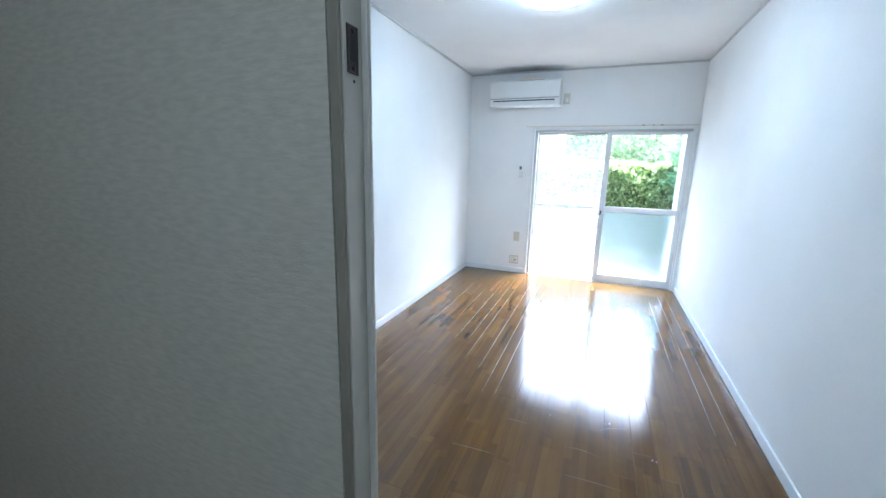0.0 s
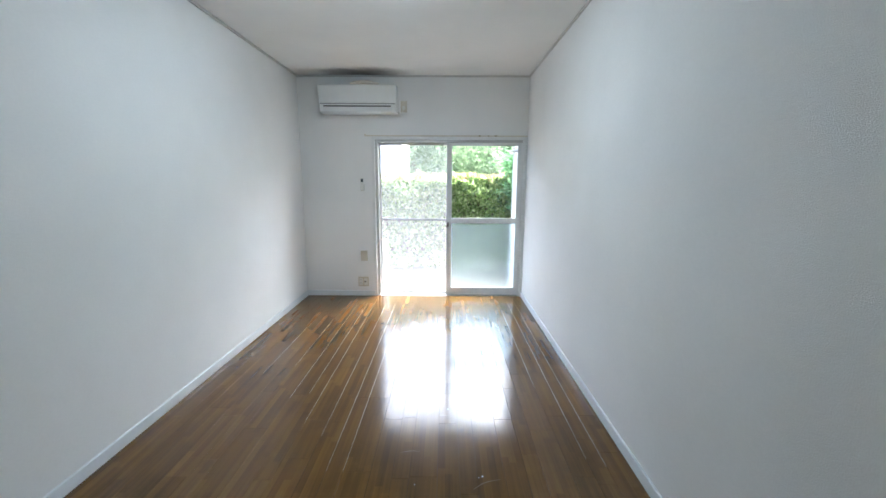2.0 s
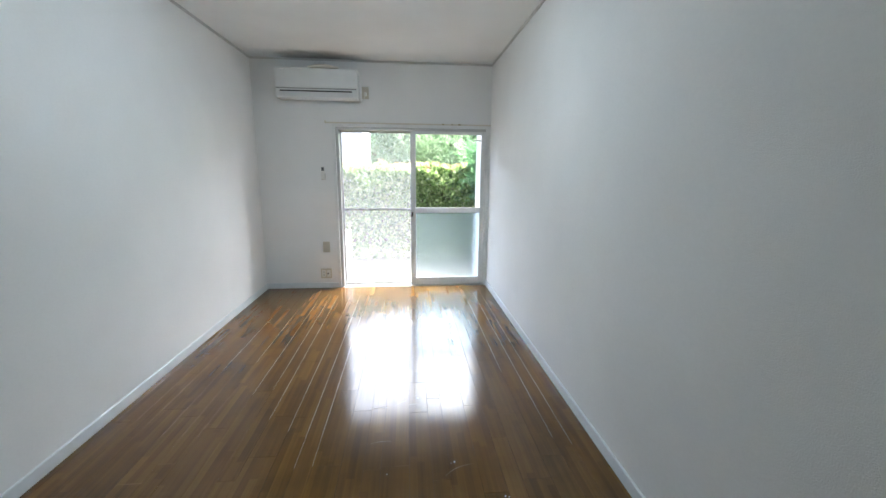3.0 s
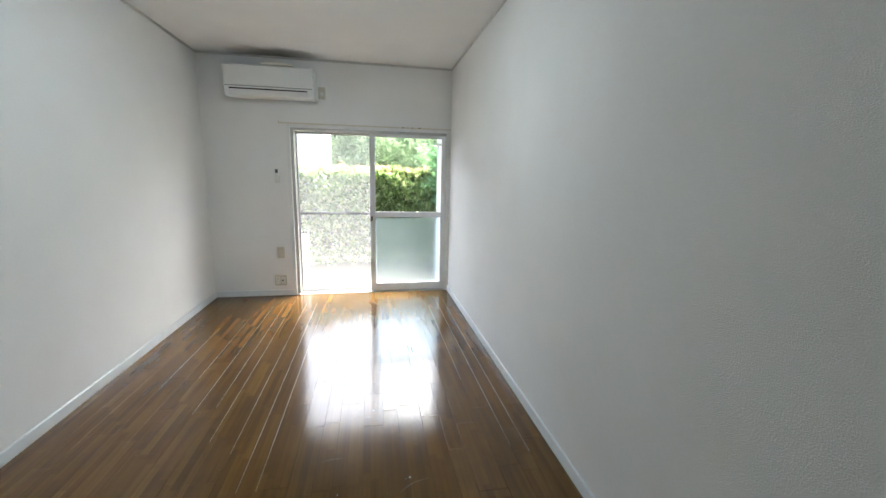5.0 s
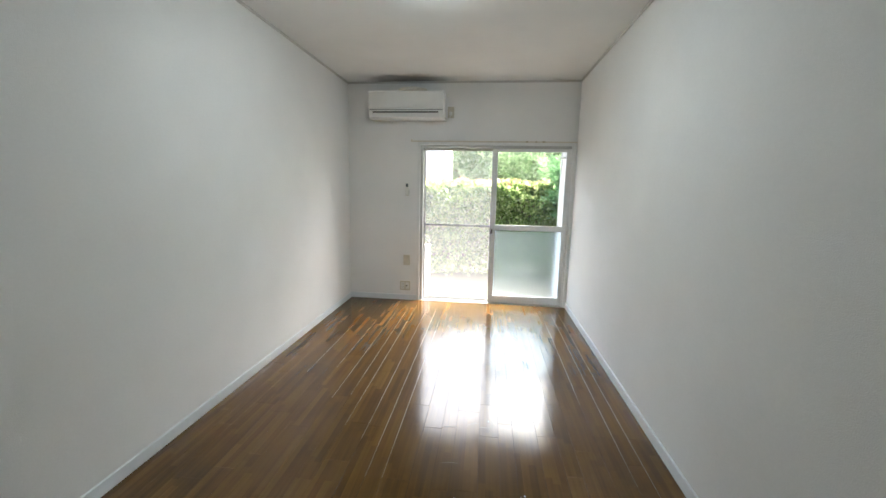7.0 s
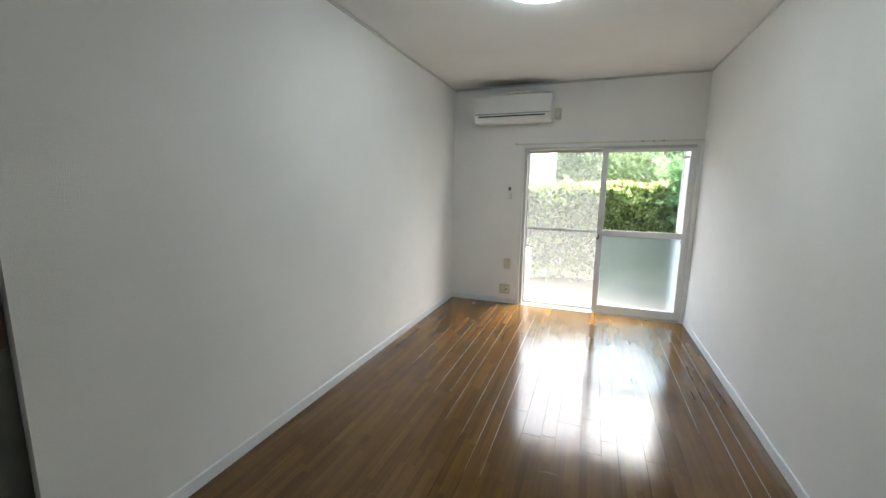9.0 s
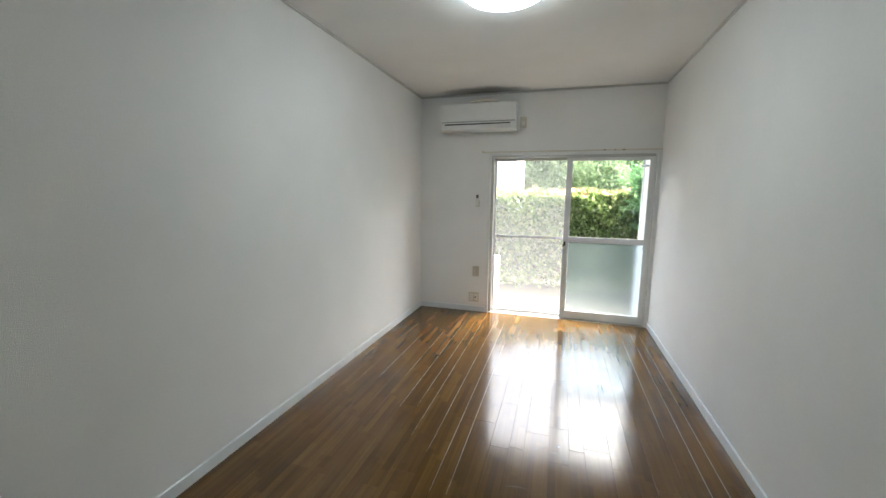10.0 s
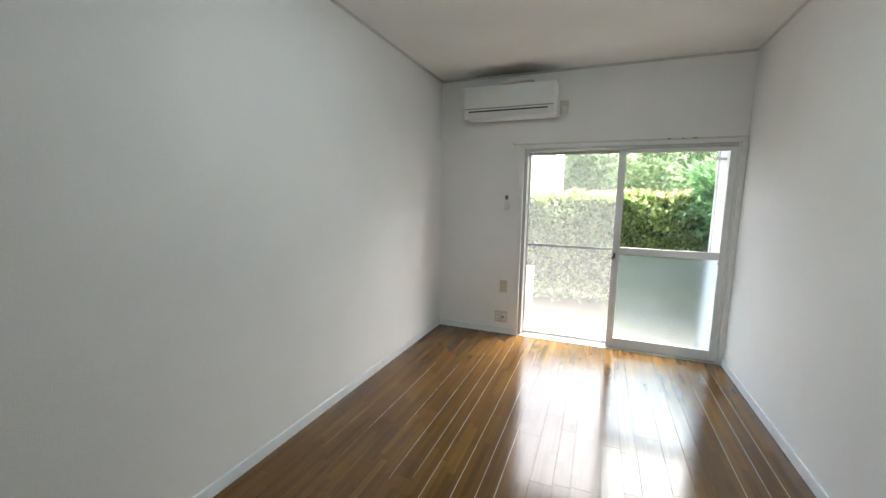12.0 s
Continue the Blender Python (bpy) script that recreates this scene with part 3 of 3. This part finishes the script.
def tree(x, y, height, spread, seed, count, mat=None, size=0.17, low=0.18, label="leafy green tree behind the hedge"):
    rnd = random.Random(seed)
    t = thing("tree", label, "tree", "trees behind the hedge")
    bm = bmesh.new()

    def limb(a, b, r0, r1, seg=8):
        d = (b - a).normalized()
        s = d.orthogonal().normalized()
        u = d.cross(s)
        rings = []
        for p, r in ((a, r0), ((a + b) / 2 + s * r0 * 0.6, (r0 + r1) / 2), (b, r1)):
            rings.append([bm.verts.new(p + (s * math.cos(2 * math.pi * k / seg) + u * math.sin(2 * math.pi * k / seg)) * r) for k in range(seg)])
        for q, w in zip(rings, rings[1:]):
            for k in range(seg):
                bm.faces.new((q[k], q[(k + 1) % seg], w[(k + 1) % seg], w[k]))

    foot = Vector((x, y, GROUND - 0.02))
    fork = Vector((x + rnd.uniform(-0.2, 0.2), y, GROUND + height * 0.45))
    limb(foot, fork, 0.035 * height * 0.7, 0.02 * height * 0.7)
    clumps = []
    for k in range(22):
        a, r = rnd.uniform(0, 2 * math.pi), spread * math.sqrt(rnd.random())
        z = GROUND + height * (low + (1 - low) * rnd.random())
        fall = math.sqrt(max(0.15, 1 - ((z - GROUND) / height - 0.5) ** 2 * 2.6))
        c = Vector((x + r * fall * math.cos(a), y + r * fall * math.sin(a), z))
        clumps.append((c, rnd.uniform(0.22, 0.42) * spread))
        if k < 10:
            limb(fork, c, 0.010 * height * 0.7, 0.003 * height * 0.7, 6)
    part("trunk", bm, M_BARK, t)
    spots = []
    for k in range(count):
        c, r = clumps[k % len(clumps)]
        d = Vector((rnd.gauss(0, 1), rnd.gauss(0, 1), rnd.gauss(0, 0.8))).normalized()
        p = c + d * r * (0.55 + 0.5 * rnd.random() ** 0.6)
        spots.append((p, d * 0.8 + Vector((0, 0, 0.3))))
    leaves("crown", spots, size, mat or M_TREE, t, seed=seed + 50)
    return t


for tx, ty, hh, ss, sd in ((-5.5, 12, 4.2, 2.2, 11), (-1.6, 13, 4.5, 2.4, 12), (1.2, 10.5, 3.6, 1.6, 13), (3.6, 12, 4.3, 2.2, 14), (6.0, 9.6, 3.5, 1.7, 15), (8.6, 12, 4.4, 2.3, 16), (2.2, 16, 5.4, 2.8, 17), (-3.0, 17, 5.6, 3.0, 18), (7.0, 17, 5.6, 3.0, 19), (11.5, 15, 5.2, 2.8, 20), (-0.4, 20, 6.6, 3.2, 21), (4.4, 21, 6.8, 3.2, 22), (9.0, 21, 6.8, 3.2, 23), (4.9, 14.5, 4.9, 2.4, 24), (0.2, 14.0, 4.6, 2.2, 25)):
    tree(tx, ty, hh, ss, sd, 7000, size=0.17)


def feathery_bush():
    rnd = random.Random(77)
    b = thing("shrub", "dark feathery evergreen shrub standing over the hedge", "shrub")
    bm = turned([(0.05, GROUND - 0.02), (0.035, 1.2), (0.015, 1.75)], (3.2, 2.85, 0), 8)
    part("trunk", bm, M_BARK, b)
    spots = []
    for k in range(110):
        a = rnd.uniform(0, 2 * math.pi)
        base = Vector((3.2, 2.75, rnd.uniform(0.6, 1.62)))
        d = Vector((math.cos(a), 0.6 * math.sin(a) - 0.2, rnd.uniform(0.1, 0.8))).normalized()
        ln = rnd.uniform(0.4, 0.8)
        for q in range(70):
            u = rnd.random()
            p = base + d * ln * u + Vector((rnd.gauss(0, 0.05), rnd.gauss(0, 0.05), rnd.gauss(0, 0.04) - 0.18 * u * u))
            spots.append((p, d + Vector((0, 0, 0.2))))
    leaves("fronds", spots, 0.13, M_BUSH, b, droop=0.5, narrow=0.2, seed=78)


feathery_bush()

# white house behind the hedge
house = thing("house", "white rendered house wall beyond the hedge", "house")
part("wall", box(-6.5, 0.40, 6.2, 8.4, GROUND - 0.02, 2.85), M_WHITEOUT, house)
bm = extrude_x([(6.0, 2.82), (8.6, 2.82), (8.6, 2.94), (7.3, 3.40), (6.0, 2.94)], -6.7, 0.48)
part("roof", bm, M_ROOF, house)

# white screen wall outside, beside the window
fin = thing("privacy_screen", "white painted outdoor partition beside the window", "partition")
part("panel", box(2.415, 2.445, 0.1505, 0.52, GROUND, 2.3, 0.004), M_WHITEOUT, fin)
part("post", box(2.405, 2.450, 0.52, 0.57, GROUND, 2.35, 0.006), M_WHITEOUT, fin)
br = part("bracket", box(2.335, 2.415, 0.30, 0.325, 1.64, 1.66, 0.004), M_ALU, fin, "grey metal bracket")

post = thing("white_post", "short white post on the ground outside", "post")
part("shaft", box(0.72, 0.79, 0.9, 0.97, GROUND, 0.50, 0.006), M_WHITEOUT, post)
part("cap", box(0.712, 0.798, 0.892, 0.978, 0.50, 0.515, 0.004), M_WHITEOUT, post)

# eaves slab outside above the window: unseen, added to keep the sun out
structure("eaves", box(-0.6, 3.2, 0.14, 1.10, H + 0.03, H + 0.15, 0.01), M_WHITEOUT, "unseen white slab above the window, added to block the sun", "eaves")


# ---- floor: strip boards in a three-width pattern ----
floor = structure("floor", box(-0.6, 3.0, KIT, 0.0, -0.06, -0.0085), M_JOINT, "glossy brown stained strip-wood floor with open joints", "floor")


KNOWN = {1.25: -1.902, 1.35: -1.426, 1.43: -1.870, 1.56: -1.324, 1.66: -1.510, 1.73: -2.233, 1.86: -2.350, 1.96: -1.417}   # butt joints


def boards():
    rnd = random.Random(21)
    edges, x = [], 1.252 - 0.303 * 5
    while x < W + 0.3:
        edges += [x, x + 0.100, x + 0.177]
        x += 0.303
    count = 0
    for a, b in zip(edges, edges[1:]):
        a, b = max(a, 0.0), min(b, W)
        if b - a < 0.004:
            continue
        first = KNOWN.get(round(a, 2), -rnd.uniform(1.0, 1.8))
        cuts = [first]
        while cuts[0] < -0.75:
            cuts.insert(0, cuts[0] + rnd.choice((0.455, 0.606, 0.606, 0.909)))
        cuts = [c for c in cuts if c < -0.12]
        while cuts[-1] > BACK + 0.3:
            cuts.append(cuts[-1] - rnd.choice((0.303, 0.455, 0.606, 0.606, 0.909)))
        cuts = [-0.001] + [c for c in cuts if c > BACK + 0.05] + [BACK]
        for c0, c1 in zip(cuts, cuts[1:]):
            if c0 - c1 < 0.02:
                continue
            bm = box(a + 0.0005, b - 0.0005, c1 + 0.0004, c0 - 0.0004, -0.008, 0.0)
            top = [e for e in bm.edges if e.verts[0].co.z > -0.004 and e.verts[1].co.z > -0.004]
            bmesh.ops.bevel(bm, geom=top, offset=0.0003, segments=1, affect="EDGES")
            part("plank", bm, M_WOOD, floor)
            count += 1
    # pale strips along some joints, painted as light caught by the groove edges
    for xj, y0, y1 in ((0.343, -1.85, -0.9), (0.520, -1.75, -0.8), (0.646, -2.15, -0.35), (0.746, -2.1, -0.3), (0.823, -2.4, -0.2), (0.949, -2.5, -0.3), (1.049, -2.75, -0.3), (1.126, -2.75, -0.7), (2.161, -2.0, -0.5), (2.261, -2.65, -0.2), (2.338, -2.7, -0.1)):
        bm = bmesh.new()
        top, low, count_ = [], [], 28
        outline = []
        for k in range(count_ + 1):
            u = k / count_
            w = 0.0014 * min(1.0, 0.15 + 5 * u, 0.15 + 5 * (1 - u)) * rnd.uniform(0.65, 1.2)
            outline.append((y0 + u * (y1 - y0), w))
        for px, py in [(xj + w, y) for y, w in outline] + [(xj - w, y) for y, w in outline[::-1]]:
            top.append(bm.verts.new((px, py, 0.0002)))
            low.append(bm.verts.new((px, py, -0.003)))
        bm.faces.new(top)
        bm.faces.new(low[::-1])
        for k in range(len(top)):
            q = (k + 1) % len(top)
            bm.faces.new((top[k], low[k], low[q], top[q]))
        bmesh.ops.recalc_face_normals(bm, faces=bm.faces[:])
        part("joint_glint", bm, M_GLINT, floor, "pale strip painted as the glint along a joint")
    part("kitchen_boards", box(-0.5, 2.9, KIT, BACK, -0.0083, -0.0005), M_WOOD, floor)


boards()

# specks of paint on the boards
for sx, sy, sr in ((1.757, -2.773, 0.0045), (1.740, -2.780, 0.0020), (1.94, -2.977, 0.0035), (1.955, -2.982, 0.0025), (1.605, -2.257, 0.0035), (1.457, -2.823, 0.0022)):
    tagged(made("paint_speck", turned([(sr, 0.0), (sr * 0.7, 0.0012)], (sx, sy, 0.0), 9), M_TRIM), "tiny pale paint speck on the floor", "speck", "specks on the floor")


def scratch(x, y, length, bend, turn, width=0.0009):
    """A thin pale scratch lying on the boards."""
    bm = bmesh.new()
    a, b = [], []
    for i in range(9):
        u = i / 8
        px, py = length * (u - 0.5), bend * math.sin(math.pi * u)
        w = width * (0.3 + math.sin(math.pi * u))
        c, q = math.cos(turn), math.sin(turn)
        for row, o in ((a, -w), (b, w)):
            row.append(bm.verts.new((x + px * c - (py + o) * q, y + px * q + (py + o) * c, 0.0006)))
    for i in range(8):
        bm.faces.new((a[i], a[i + 1], b[i + 1], b[i]))
    bmesh.ops.solidify(bm, geom=bm.faces[:], thickness=-0.0005)
    part("scratch", bm, M_SCRATCH, floor, "pale scratch in the varnish")


for sc in ((1.772, -2.822, 0.14, 0.015, 0.45), (1.675, -3.230, 0.25, 0.004, 0.02), (1.39, -2.339, 0.11, 0.004, 0.0), (1.577, -2.318, 0.05, 0.002, 0.0), (1.14, -3.24, 0.22, 0.003, 0.05), (1.843, -2.092, 0.03, 0.003, 0.3), (1.42, -2.62, 0.10, 0.008, 0.1), (1.63, -3.05, 0.16, 0.01, -0.05), (1.30, -2.95, 0.12, 0.004, 0.0), (1.52, -2.3, 0.09, 0.012, 0.5)):
    scratch(*sc)
